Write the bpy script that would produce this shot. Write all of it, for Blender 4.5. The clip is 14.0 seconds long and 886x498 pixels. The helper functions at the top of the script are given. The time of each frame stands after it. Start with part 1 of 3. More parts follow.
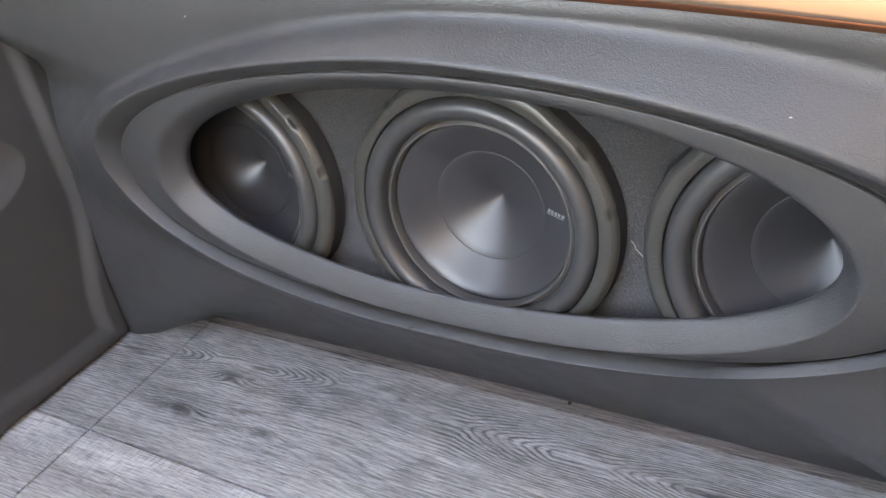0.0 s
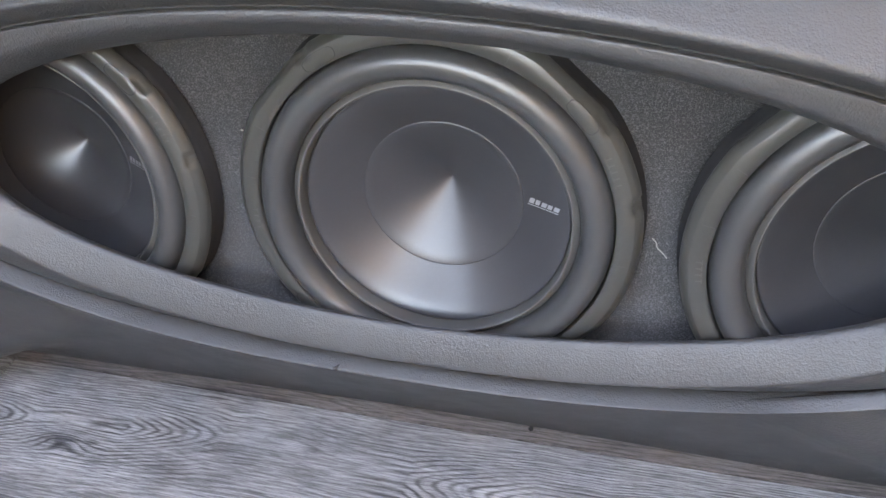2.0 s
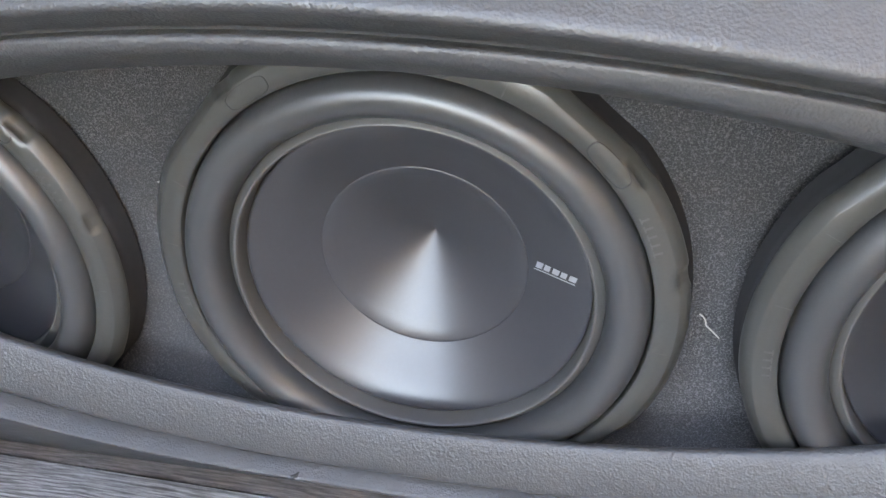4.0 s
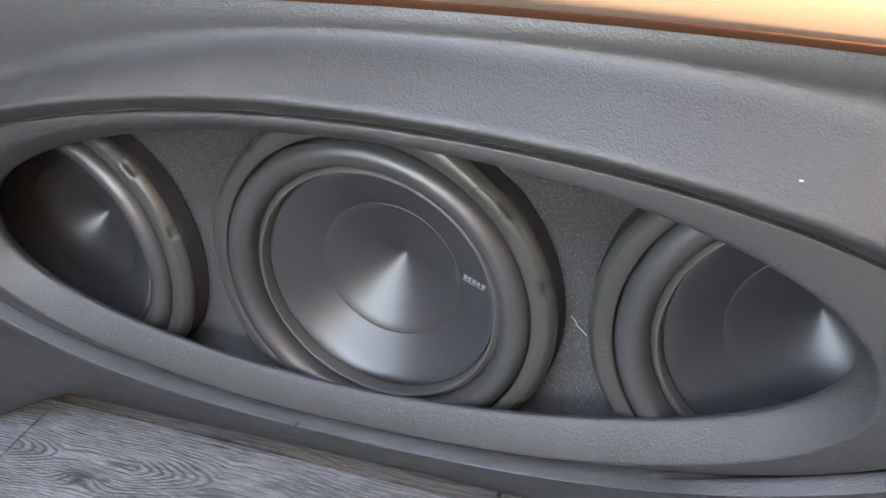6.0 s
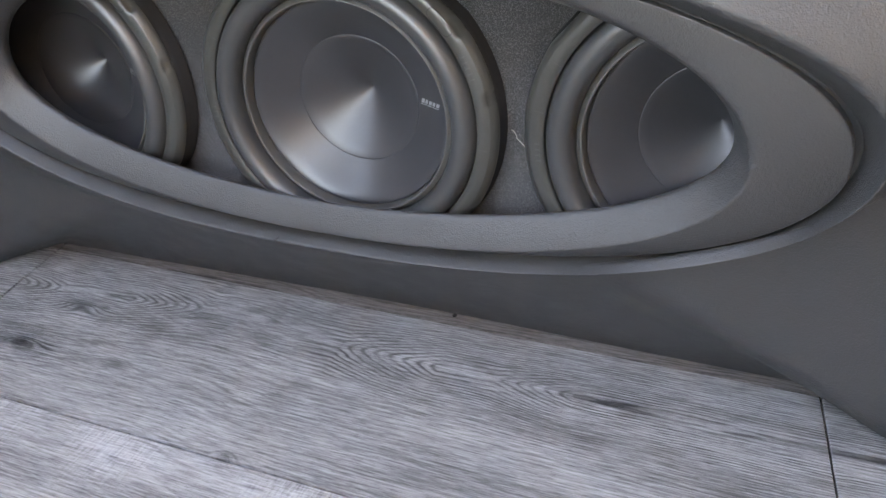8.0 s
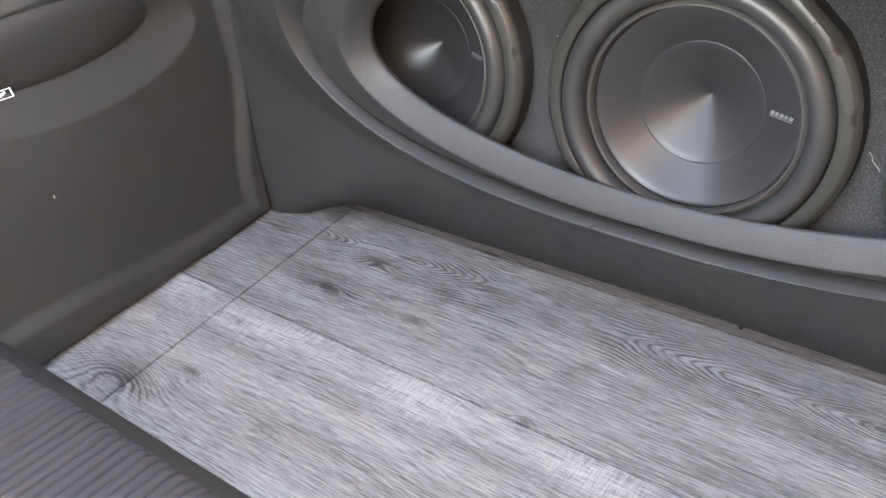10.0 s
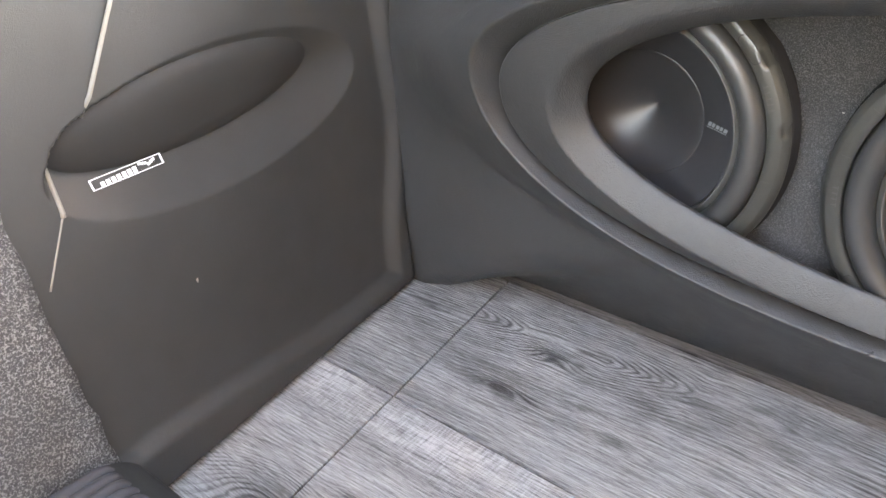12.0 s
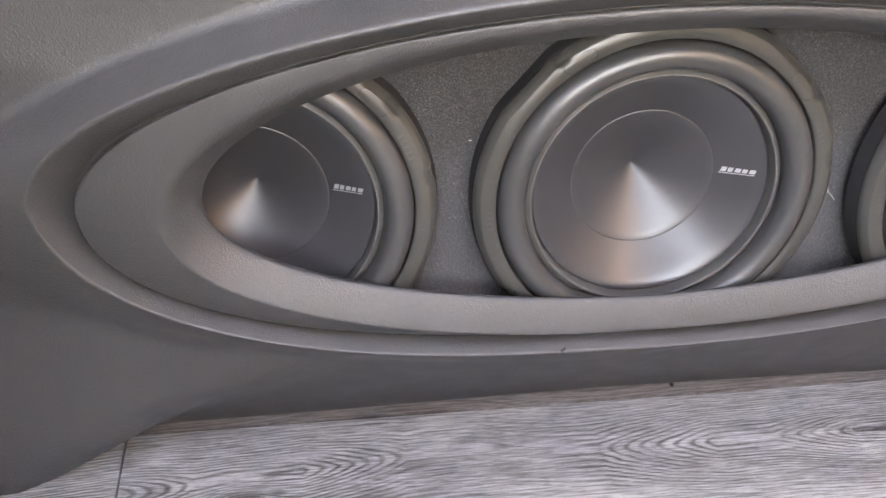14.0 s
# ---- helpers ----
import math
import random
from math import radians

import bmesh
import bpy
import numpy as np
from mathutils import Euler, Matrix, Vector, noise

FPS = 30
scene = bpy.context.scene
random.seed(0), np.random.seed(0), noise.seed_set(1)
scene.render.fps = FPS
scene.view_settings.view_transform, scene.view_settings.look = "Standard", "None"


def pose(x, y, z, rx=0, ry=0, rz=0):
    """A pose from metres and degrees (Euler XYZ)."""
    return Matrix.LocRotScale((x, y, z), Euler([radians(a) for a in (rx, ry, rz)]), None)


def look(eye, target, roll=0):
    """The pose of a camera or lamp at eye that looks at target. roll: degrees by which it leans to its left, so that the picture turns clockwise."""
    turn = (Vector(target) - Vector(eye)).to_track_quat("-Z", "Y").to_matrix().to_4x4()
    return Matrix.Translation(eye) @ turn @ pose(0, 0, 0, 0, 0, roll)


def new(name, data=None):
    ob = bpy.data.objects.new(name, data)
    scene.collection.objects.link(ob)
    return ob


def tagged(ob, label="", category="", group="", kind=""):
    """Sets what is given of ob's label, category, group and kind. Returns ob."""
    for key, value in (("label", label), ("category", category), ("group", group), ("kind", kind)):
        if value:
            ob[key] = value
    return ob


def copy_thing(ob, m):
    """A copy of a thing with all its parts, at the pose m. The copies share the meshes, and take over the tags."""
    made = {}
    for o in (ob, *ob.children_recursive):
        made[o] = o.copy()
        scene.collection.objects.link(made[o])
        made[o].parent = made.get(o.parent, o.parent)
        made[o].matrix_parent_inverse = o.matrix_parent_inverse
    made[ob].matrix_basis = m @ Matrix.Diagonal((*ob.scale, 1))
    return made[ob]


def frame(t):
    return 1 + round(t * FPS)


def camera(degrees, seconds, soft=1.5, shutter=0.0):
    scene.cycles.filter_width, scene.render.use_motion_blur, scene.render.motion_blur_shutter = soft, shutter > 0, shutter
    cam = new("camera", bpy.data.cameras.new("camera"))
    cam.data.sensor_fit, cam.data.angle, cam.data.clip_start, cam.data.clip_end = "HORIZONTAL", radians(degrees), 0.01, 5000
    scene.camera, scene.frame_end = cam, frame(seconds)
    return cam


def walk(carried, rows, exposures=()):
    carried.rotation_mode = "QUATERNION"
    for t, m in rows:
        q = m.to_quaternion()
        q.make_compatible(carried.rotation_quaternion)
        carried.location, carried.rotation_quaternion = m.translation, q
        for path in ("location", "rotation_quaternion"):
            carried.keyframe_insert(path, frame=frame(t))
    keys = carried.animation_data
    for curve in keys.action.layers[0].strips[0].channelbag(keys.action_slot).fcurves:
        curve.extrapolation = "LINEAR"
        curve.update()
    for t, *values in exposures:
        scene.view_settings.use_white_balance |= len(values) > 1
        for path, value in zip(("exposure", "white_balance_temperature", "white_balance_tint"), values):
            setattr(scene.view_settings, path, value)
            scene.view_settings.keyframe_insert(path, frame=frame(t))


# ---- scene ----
cam = camera(57.6, 14.0)
PATH = [
    (0, (0.313, -0.628, 0.547), (-0.615, 0.879, -0.385), -6.5),
    (0.5, (0.245, -0.599, 0.529), (-0.497, 0.989, -0.434), -4.3),
    (1, (0.195, -0.573, 0.52), (-0.411, 1.055, -0.47), -2.9),
    (1.5, (0.158, -0.54, 0.503), (-0.36, 1.097, -0.523), -1.7),
    (2, (0.123, -0.481, 0.498), (-0.319, 1.128, -0.605), -2.2),
    (2.5, (0.086, -0.423, 0.486), (-0.277, 1.169, -0.668), -1.7),
    (3, (0.07, -0.366, 0.477), (-0.283, 1.181, -0.74), -2.6),
    (3.2, (0.063, -0.351, 0.468), (-0.27, 1.2, -0.75), -2.3),
    (5.3, (0.184, -0.426, 0.47), (-0.437, 1.236, -0.453), -4.8),
    (5.5, (0.191, -0.445, 0.495), (-0.431, 1.199, -0.458), -4.5),
    (6, (0.25, -0.472, 0.522), (-0.491, 1.117, -0.44), -5.6),
    (6.5, (0.288, -0.508, 0.533), (-0.492, 1.083, -0.394), -5.5),
    (7, (0.321, -0.549, 0.529), (-0.462, 1.087, -0.313), -4.7),
    (7.5, (0.32, -0.575, 0.499), (-0.426, 1.038, -0.417), -4.5),
    (7.7, (0.318, -0.578, 0.481), (-0.362, 0.98, -0.572), -4.4),
    (9.8, (0.223, -0.667, 0.485), (-0.734, 0.706, -0.611), -2.0),
    (10, (0.207, -0.681, 0.494), (-0.814, 0.682, -0.553), -2.6),
    (10.5, (0.174, -0.683, 0.501), (-0.933, 0.676, -0.463), -2.4),
    (11, (0.118, -0.688, 0.509), (-1.031, 0.656, -0.427), -2.1),
    (11.5, (0.045, -0.68, 0.506), (-1.096, 0.64, -0.473), -1.7),
    (12, (-0.011, -0.638, 0.493), (-1.104, 0.681, -0.538), -1.6),
    (12.5, (-0.047, -0.589, 0.482), (-1.062, 0.732, -0.623), -2.1),
    (13, (-0.077, -0.604, 0.497), (-0.754, 0.93, -0.593), -1.3),
    (13.5, (-0.106, -0.62, 0.502), (-0.31, 1.056, -0.569), 0.2),
    (14, (-0.194, -0.563, 0.501), (-0.058, 1.145, -0.531), -1.1),
]
walk(cam, [(t, look(eye, target, roll)) for t, eye, target, roll in PATH], [(0.0, 5.4, 10400, 20), (1.5, 5.66, 10100, 21), (3.0, 5.71, 9900, 19), (5.5, 5.86, 9900, 18), (6.0, 5.46, 10150, 18), (6.5, 5.41, 10050, 19), (7.5, 5.26, 10050, 19), (9.0, 5.42, 10700, 19), (11.0, 5.52, 11500, 19), (12.0, 5.62, 11500, 19), (13.0, 6.15, 12100, 24), (14.0, 5.88, 11900, 26)])

# ---- world, sun, exposure ----
world = bpy.data.worlds.new("sky")
scene.world = world
world.use_nodes = True
wt = world.node_tree
sky = wt.nodes.new("ShaderNodeTexSky")
sky.sky_type = "NISHITA"
sky.sun_disc = False
sky.sun_elevation = radians(40)
sky.sun_rotation = radians(-17)
sky.air_density, sky.dust_density, sky.ozone_density = 1.0, 1.2, 1.8
bg = wt.nodes["Background"]
bg.inputs["Strength"].default_value = 0.15
wt.links.new(sky.outputs[0], bg.inputs["Color"])
sun_data = bpy.data.lights.new("sun", "SUN")
sun_data.energy, sun_data.angle, sun_data.color = 2.0, radians(0.5), (1.0, 0.95, 0.88)
sun = new("sun", sun_data)
sun.matrix_world = look((-0.6, 2.0, 1.75), (0, 0, 0))

# ---- materials ----


class Tree:
    """Short hand for a node material."""

    def __init__(self, name, base=(0.5, 0.5, 0.5), rough=0.5, metal=0.0, spec=0.5):
        self.mat = bpy.data.materials.new(name)
        self.mat.use_nodes = True
        self.t = self.mat.node_tree
        self.b = self.t.nodes["Principled BSDF"]
        self.b.inputs["Base Color"].default_value = (*base, 1)
        self.b.inputs["Roughness"].default_value = rough
        self.b.inputs["Metallic"].default_value = metal
        self.b.inputs["Specular IOR Level"].default_value = spec
        self.coord = self.t.nodes.new("ShaderNodeTexCoord").outputs["Object"]

    def put(self, socket, value):
        if isinstance(value, bpy.types.NodeSocket):
            self.t.links.new(value, socket)
        else:
            socket.default_value = value

    def m(self, op, a, b=0.0, c=0.0, clamp=False):
        n = self.t.nodes.new("ShaderNodeMath")
        n.operation, n.use_clamp = op, clamp
        for s, v in zip(n.inputs, (a, b, c)):
            self.put(s, v)
        return n.outputs[0]

    def scaled(self, sx, sy, sz):
        n = self.t.nodes.new("ShaderNodeMapping")
        n.inputs["Scale"].default_value = (sx, sy, sz)
        self.put(n.inputs["Vector"], self.coord)
        return n.outputs[0]

    def noise(self, scale, detail=3.0, rough=0.5, vector=None, distortion=0.0):
        n = self.t.nodes.new("ShaderNodeTexNoise")
        n.inputs["Scale"].default_value = scale
        n.inputs["Detail"].default_value = detail
        n.inputs["Roughness"].default_value = rough
        n.inputs["Distortion"].default_value = distortion
        self.put(n.inputs["Vector"], vector or self.coord)
        return n.outputs["Fac"]

    def voronoi(self, scale, feature="F1", vector=None):
        n = self.t.nodes.new("ShaderNodeTexVoronoi")
        n.feature = feature
        n.inputs["Scale"].default_value = scale
        self.put(n.inputs["Vector"], vector or self.coord)
        return n.outputs["Distance"]

    def ramp(self, fac, *stops):
        n = self.t.nodes.new("ShaderNodeValToRGB")
        e = n.color_ramp.elements
        while len(e) < len(stops):
            e.new(0.5)
        for el, (p, c) in zip(e, stops):
            el.position = p
            el.color = (*c, 1) if isinstance(c, tuple) else (c, c, c, 1)
        self.put(n.inputs[0], fac)
        return n.outputs[0]

    def mix(self, fac, a, b, blend="MIX"):
        n = self.t.nodes.new("ShaderNodeMix")
        n.data_type, n.blend_type = "RGBA", blend
        self.put(n.inputs[0], fac)
        for s, v in ((n.inputs[6], a), (n.inputs[7], b)):
            self.put(s, (*v, 1) if isinstance(v, tuple) else v)
        return n.outputs[2]

    def bump(self, height, strength=0.3, distance=0.001):
        n = self.t.nodes.new("ShaderNodeBump")
        n.inputs["Strength"].default_value = strength
        n.inputs["Distance"].default_value = distance
        self.put(n.inputs["Height"], height)
        self.put(self.b.inputs["Normal"], n.outputs[0])

    def colour(self, v):
        self.put(self.b.inputs["Base Color"], v)

    def rough(self, v):
        self.put(self.b.inputs["Roughness"], v)


def leather(name, tone, rough, grain=900.0, depth=0.35, spec=0.5):
    k = Tree(name, rough=rough, spec=spec)
    cells = k.voronoi(grain)
    soft = k.noise(6, 3)
    fine = k.noise(2600, 2)
    k.colour(k.ramp(soft, (0.3, tuple(c * 0.85 for c in tone)), (0.7, tuple(c * 1.15 for c in tone))))
    k.rough(k.m("MULTIPLY_ADD", k.noise(40, 4), 0.2, rough - 0.1))
    crease = k.m("MULTIPLY", k.m("ABSOLUTE", k.m("SUBTRACT", k.noise(grain * 0.22, 2, 0.6, None, 0.6), 0.5)), 3.0)
    k.bump(k.m("ADD", k.m("ADD", cells, crease), k.m("MULTIPLY", fine, 0.3)), depth, 0.0010)
    return k.mat


LEATHER = leather("black_leatherette", (0.039, 0.039, 0.0395), 0.46, 820.0, 0.25, 0.55)
SIDE_SKIN = leather("charcoal_soft_skin", (0.038, 0.038, 0.037), 0.6, 1400.0, 0.15)


def laminate():
    k = Tree("grey_oak_laminate", rough=0.42)
    sep = k.t.nodes.new("ShaderNodeSeparateXYZ")
    k.put(sep.inputs[0], k.coord)
    x, y = sep.outputs[0], sep.outputs[1]

    def hill(x0, y0, sx, sy, height):
        a = k.m("POWER", k.m("DIVIDE", k.m("SUBTRACT", x, x0), sx), 2.0)
        b = k.m("POWER", k.m("DIVIDE", k.m("SUBTRACT", y, y0), sy), 2.0)
        return k.m("MULTIPLY", k.m("EXPONENT", k.m("MULTIPLY", k.m("ADD", a, b), -1.0)), height)

    def ease(v, lo, hi):
        n = k.t.nodes.new("ShaderNodeMapRange")
        n.interpolation_type = "SMOOTHSTEP"
        n.inputs["From Min"].default_value, n.inputs["From Max"].default_value = lo, hi
        k.put(n.inputs["Value"], v)
        return n.outputs["Result"]

    def slope(start, reach, way):
        """Falls from 0 at start to -reach, towards the left (way 1) or the right (way -1)."""
        v = k.m("MULTIPLY", k.m("SUBTRACT", x, start), way)
        return k.m("MAXIMUM", k.m("MINIMUM", v, 0.0), -reach)

    def centred(v):
        return k.m("SUBTRACT", v, 0.5)

    # cathedral figure: nested arches along a wandering middle line
    first = k.m("LESS_THAN", k.m("ADD", x, k.m("MULTIPLY", y, 0.113)), -0.434)
    mid_a = k.m("MULTIPLY_ADD", x, 0.0865, -0.0515)
    mid = k.m("ADD", mid_a, k.m("MULTIPLY", ease(x, -0.17, -0.05), k.m("SUBTRACT", -0.079, mid_a)))
    mid = k.m("SUBTRACT", mid, k.m("MULTIPLY", first, 0.012))
    wander = k.m("MULTIPLY", centred(k.noise(1, 3, 0.55, k.scaled(7, 18, 1))), 0.012)
    dy = k.m("ADD", k.m("SUBTRACT", y, mid), wander)
    away = k.m("SQRT", k.m("ADD", k.m("MULTIPLY", dy, dy), 0.00003))
    arch = k.m("EXPONENT", k.m("MULTIPLY", k.m("POWER", k.m("DIVIDE", away, 0.045), 2.0), -1.0))
    rise = k.m("ADD", slope(-0.19, 0.085, 1.0), slope(-0.365, 0.06, 1.0))
    rise = k.m("ADD", rise, k.m("ADD", slope(-0.025, 0.10, -1.0), slope(0.13, 0.07, -1.0)))
    rise = k.m("ADD", rise, k.m("MULTIPLY", first, 0.05))
    field = k.m("ADD", k.m("MULTIPLY", away, 2.4), k.m("MULTIPLY", rise, arch))
    field = k.m("ADD", field, k.m("MULTIPLY", centred(k.noise(1, 3, 0.5, k.scaled(2.5, 26, 1))), 0.045))
    field = k.m("ADD", field, k.m("MULTIPLY", centred(k.noise(1, 2, 0.5, k.scaled(36, 160, 1))), 0.004))
    for place in ((-0.322, -0.1, 0.03, 0.012, 0.055), (-0.337, -0.168, 0.026, 0.008, 0.04), (-0.262, -0.147, 0.012, 0.005, 0.02),
                  (-0.218, -0.168, 0.024, 0.008, 0.03), (-0.409, -0.388, 0.062, 0.034, 0.11), (-0.35, -0.347, 0.022, 0.011, 0.05),
                  (-0.235, -0.362, 0.022, 0.01, 0.04), (-0.05, -0.232, 0.012, 0.01, 0.03)):
        field = k.m("ADD", field, hill(*place))
    near = k.m("MULTIPLY", k.m("EXPONENT", k.m("MULTIPLY", k.m("POWER", k.m("DIVIDE", dy, 0.058), 2.0), -1.0)),
               k.m("SUBTRACT", 1.0, k.m("MULTIPLY", k.m("MULTIPLY", ease(x, -0.22, -0.14), k.m("SUBTRACT", 1.0, ease(x, -0.08, -0.02))), 0.7)))
    near = k.m("ADD", near, k.m("ADD", hill(-0.409, -0.388, 0.08, 0.045, 0.75), hill(-0.34, -0.168, 0.05, 0.015, 0.5)))
    rings = k.m("MULTIPLY_ADD", k.m("SINE", k.m("MULTIPLY", field, 483.0)), 0.5, 0.5)
    faint = k.ramp(k.noise(1, 3, 0.6, k.scaled(22, 60, 1)), (0.34, 0.2), (0.62, 1.0))
    line = k.m("MULTIPLY", k.m("POWER", rings, 2.6), faint)
    # dashes and pores that follow the grain
    along = k.t.nodes.new("ShaderNodeCombineXYZ")
    k.put(along.inputs[0], k.m("MULTIPLY", x, 7.0))
    k.put(along.inputs[1], k.m("MULTIPLY", field, 110.0))
    dash = k.ramp(k.noise(1, 4, 0.65, along.outputs[0]), (0.46, 0.0), (0.66, 1.0))
    fine = k.noise(1, 4, 0.7, k.scaled(34, 620, 1))
    pore = k.ramp(k.noise(1, 2, 0.6, k.scaled(110, 1700, 1)), (0.55, 0.0), (0.72, 1.0))
    broad = k.noise(1, 3, 0.55, k.scaled(3.5, 26, 1))
    value = k.m("SUBTRACT", 0.605, k.m("MULTIPLY", line, k.m("MULTIPLY_ADD", near, 0.44, 0.07)))
    value = k.m("SUBTRACT", value, k.m("MULTIPLY", dash, 0.15))
    value = k.m("SUBTRACT", value, k.m("MULTIPLY", pore, 0.24))
    value = k.m("ADD", value, k.m("MULTIPLY", centred(fine), 1.35))
    value = k.m("ADD", value, k.m("MULTIPLY", centred(broad), 0.62))
    # knots
    dark = hill(-0.322, -0.1, 0.016, 0.007, 0.42)
    for place in ((-0.337, -0.168, 0.011, 0.005, 0.42), (-0.345, -0.172, 0.04, 0.006, 0.16), (-0.293, -0.098, 0.006, 0.003, 0.3), (-0.262, -0.147, 0.008, 0.003, 0.25),
                  (-0.218, -0.168, 0.014, 0.005, 0.28), (-0.409, -0.388, 0.034, 0.02, 0.30), (-0.35, -0.347, 0.012, 0.006, 0.36),
                  (-0.235, -0.362, 0.014, 0.006, 0.2), (-0.05, -0.232, 0.008, 0.005, 0.3), (-0.38, -0.145, 0.07, 0.008, 0.14)):
        dark = k.m("ADD", dark, hill(*place))
    value = k.m("SUBTRACT", value, k.m("MULTIPLY", dark, k.m("MULTIPLY_ADD", k.noise(1, 3, 0.6, k.scaled(120, 300, 1)), 1.1, 0.35)))
    # the second row of boards is paler, with saw marks across the grain beside the joint
    pale = k.m("LESS_THAN", y, -0.2365)
    saw = k.noise(1, 3, 0.6, k.scaled(480, 55, 1))
    patch = k.m("MULTIPLY", k.ramp(k.noise(8, 2), (0.4, 0.15), (0.58, 1.0)), ease(y, -0.315, -0.255))
    value = k.m("ADD", value, k.m("MULTIPLY", pale, k.m("MULTIPLY_ADD", k.m("MULTIPLY", k.m("SUBTRACT", saw, 0.36), patch), 0.95, 0.05)))
    tint = k.ramp(value, (0.05, (0.035, 0.035, 0.036)), (0.38, (0.135, 0.135, 0.136)), (0.58, (0.26, 0.26, 0.26)), (0.95, (0.50, 0.50, 0.498)))
    # the narrow last row under the panel is tinted darker and browner
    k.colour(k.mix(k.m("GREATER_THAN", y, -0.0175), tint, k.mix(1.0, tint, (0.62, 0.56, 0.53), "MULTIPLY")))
    k.rough(k.m("MULTIPLY_ADD", value, 0.2, 0.34))
    k.bump(value, 0.3, 0.0006)
    return k.mat


LAMINATE = laminate()


def carpet(name, low, high, scale, depth):
    k = Tree(name, rough=0.95, spec=0.15)
    fibre = k.noise(scale, 2, 0.6)
    tuft = k.voronoi(scale * 0.55)
    n = k.m("ADD", k.m("MULTIPLY", fibre, 0.75), k.m("MULTIPLY", tuft, 0.3))
    mid = tuple((a * 2 + b) / 4 for a, b in zip(low, high))
    col = k.ramp(n, (0.42, low), (0.54, mid), (0.66, high))
    k.colour(k.mix(k.ramp(k.noise(14, 3), (0.35, 0.0), (0.65, 0.3)), col, low))
    k.bump(n, 1.0, depth)
    return k.mat


BAFFLE_CARPET = carpet("charcoal_trunk_carpet", (0.05, 0.05, 0.052), (0.165, 0.163, 0.16), 1900.0, 0.0016)
WALL_CARPET = carpet("grey_car_carpet", (0.085, 0.085, 0.087), (0.34, 0.335, 0.33), 900.0, 0.003)


def plain(name, base, rough, metal=0.0, spec=0.5, speckle=0.0, scale=300.0, depth=0.15, wear=0.12):
    k = Tree(name, base, rough, metal, spec)
    n = k.noise(scale, 3, 0.6)
    big = k.noise(12, 3)
    k.colour(k.ramp(k.m("ADD", k.m("MULTIPLY", n, 0.4), k.m("MULTIPLY", big, 0.6)),
                    (0.3, tuple(c * (1 - wear) for c in base)), (0.7, tuple(c * (1 + wear) for c in base))))
    k.rough(k.m("MULTIPLY_ADD", big, 0.16, rough - 0.08))
    k.bump(n, depth, 0.0003)
    return k.mat


RUBBER = plain("surround_rubber", (0.038, 0.0385, 0.039), 0.38, spec=0.7, scale=900.0)
FLANGE = plain("moulded_frame_plastic", (0.044, 0.0435, 0.0395), 0.34, scale=700.0)
LIP = plain("cone_rim_rubber", (0.064, 0.062, 0.058), 0.5, scale=900.0)
CONE = plain("pressed_cone", (0.033, 0.033, 0.036), 0.34, spec=0.6, scale=500.0, depth=0.03)
FLANGE_SIDE = plain("shaded_flange_black", (0.03, 0.03, 0.031), 0.95, spec=0.1)
GROOVE = plain("dark_groove", (0.02, 0.02, 0.02), 0.6)
SILVER = plain("silver_print", (0.5, 0.505, 0.51), 0.35, metal=0.7)
EMBOSS = plain("embossed_mark", (0.062, 0.061, 0.057), 0.45)
WHITE = plain("white_print", (0.85, 0.85, 0.86), 0.5)
GRILLE = plain("black_speaker_cloth", (0.038, 0.038, 0.038), 0.8, spec=0.3, scale=1500.0, depth=0.5)
CORD = plain("beige_piping", (0.24, 0.222, 0.195), 0.7, scale=900.0, depth=0.6)
LINT = plain("pale_lint", (0.36, 0.34, 0.3), 0.9)
UNDERLAY = plain("dark_underlay", (0.015, 0.015, 0.015), 0.9)
PAINT = plain("gold_car_paint", (0.068, 0.048, 0.035), 0.6, spec=0.0, depth=0.0, wear=0.04)
SEAL = plain("red_brown_seal", (0.04, 0.017, 0.01), 0.6, spec=0.0)
BUMPER = plain("dark_bumper_plastic", (0.006, 0.0065, 0.0065), 0.8, spec=0.0)
SHELL_GREY = plain("plain_shell_grey", (0.21, 0.21, 0.215), 0.95, scale=800.0, depth=0.4)
# tan of the unseen right side, for warm reflections in the cones
TAN_BOUNCE = plain("warm_tan_reflector", (0.30, 0.225, 0.15), 0.95, scale=800.0, depth=0.4)
ASPHALT = plain("asphalt", (0.04, 0.042, 0.04), 0.9, spec=0.1, scale=80.0, depth=0.6, wear=0.3)
STEP_SIDE = plain("dark_step_cloth", (0.03, 0.03, 0.028), 0.85, scale=900.0, depth=0.5)
STEP_TOP = plain("grey_ribbed_cloth", (0.05, 0.05, 0.056), 0.9, scale=1200.0, depth=0.7)

# ---- mesh helpers ----


def thing(name, label, category, kind="", group="", at=(0, 0, 0)):
    ob = new(name)
    ob.location = at
    ob.empty_display_size = 0.02
    return tagged(ob, label, category, group, kind)


def mesh_of(bm, name, mats, smooth=True):
    bmesh.ops.recalc_face_normals(bm, faces=bm.faces)
    me = bpy.data.meshes.new(name)
    bm.to_mesh(me)
    bm.free()
    for m in mats if isinstance(mats, (list, tuple)) else [mats]:
        me.materials.append(m)
    for p in me.polygons:
        p.use_smooth = smooth
    return me


def part(name, bm, material, parent=None, label="", smooth=True):
    ob = new(name, mesh_of(bm, name, material, smooth))
    if parent:
        ob.parent = parent
    if label:
        ob["label"] = label
    return ob


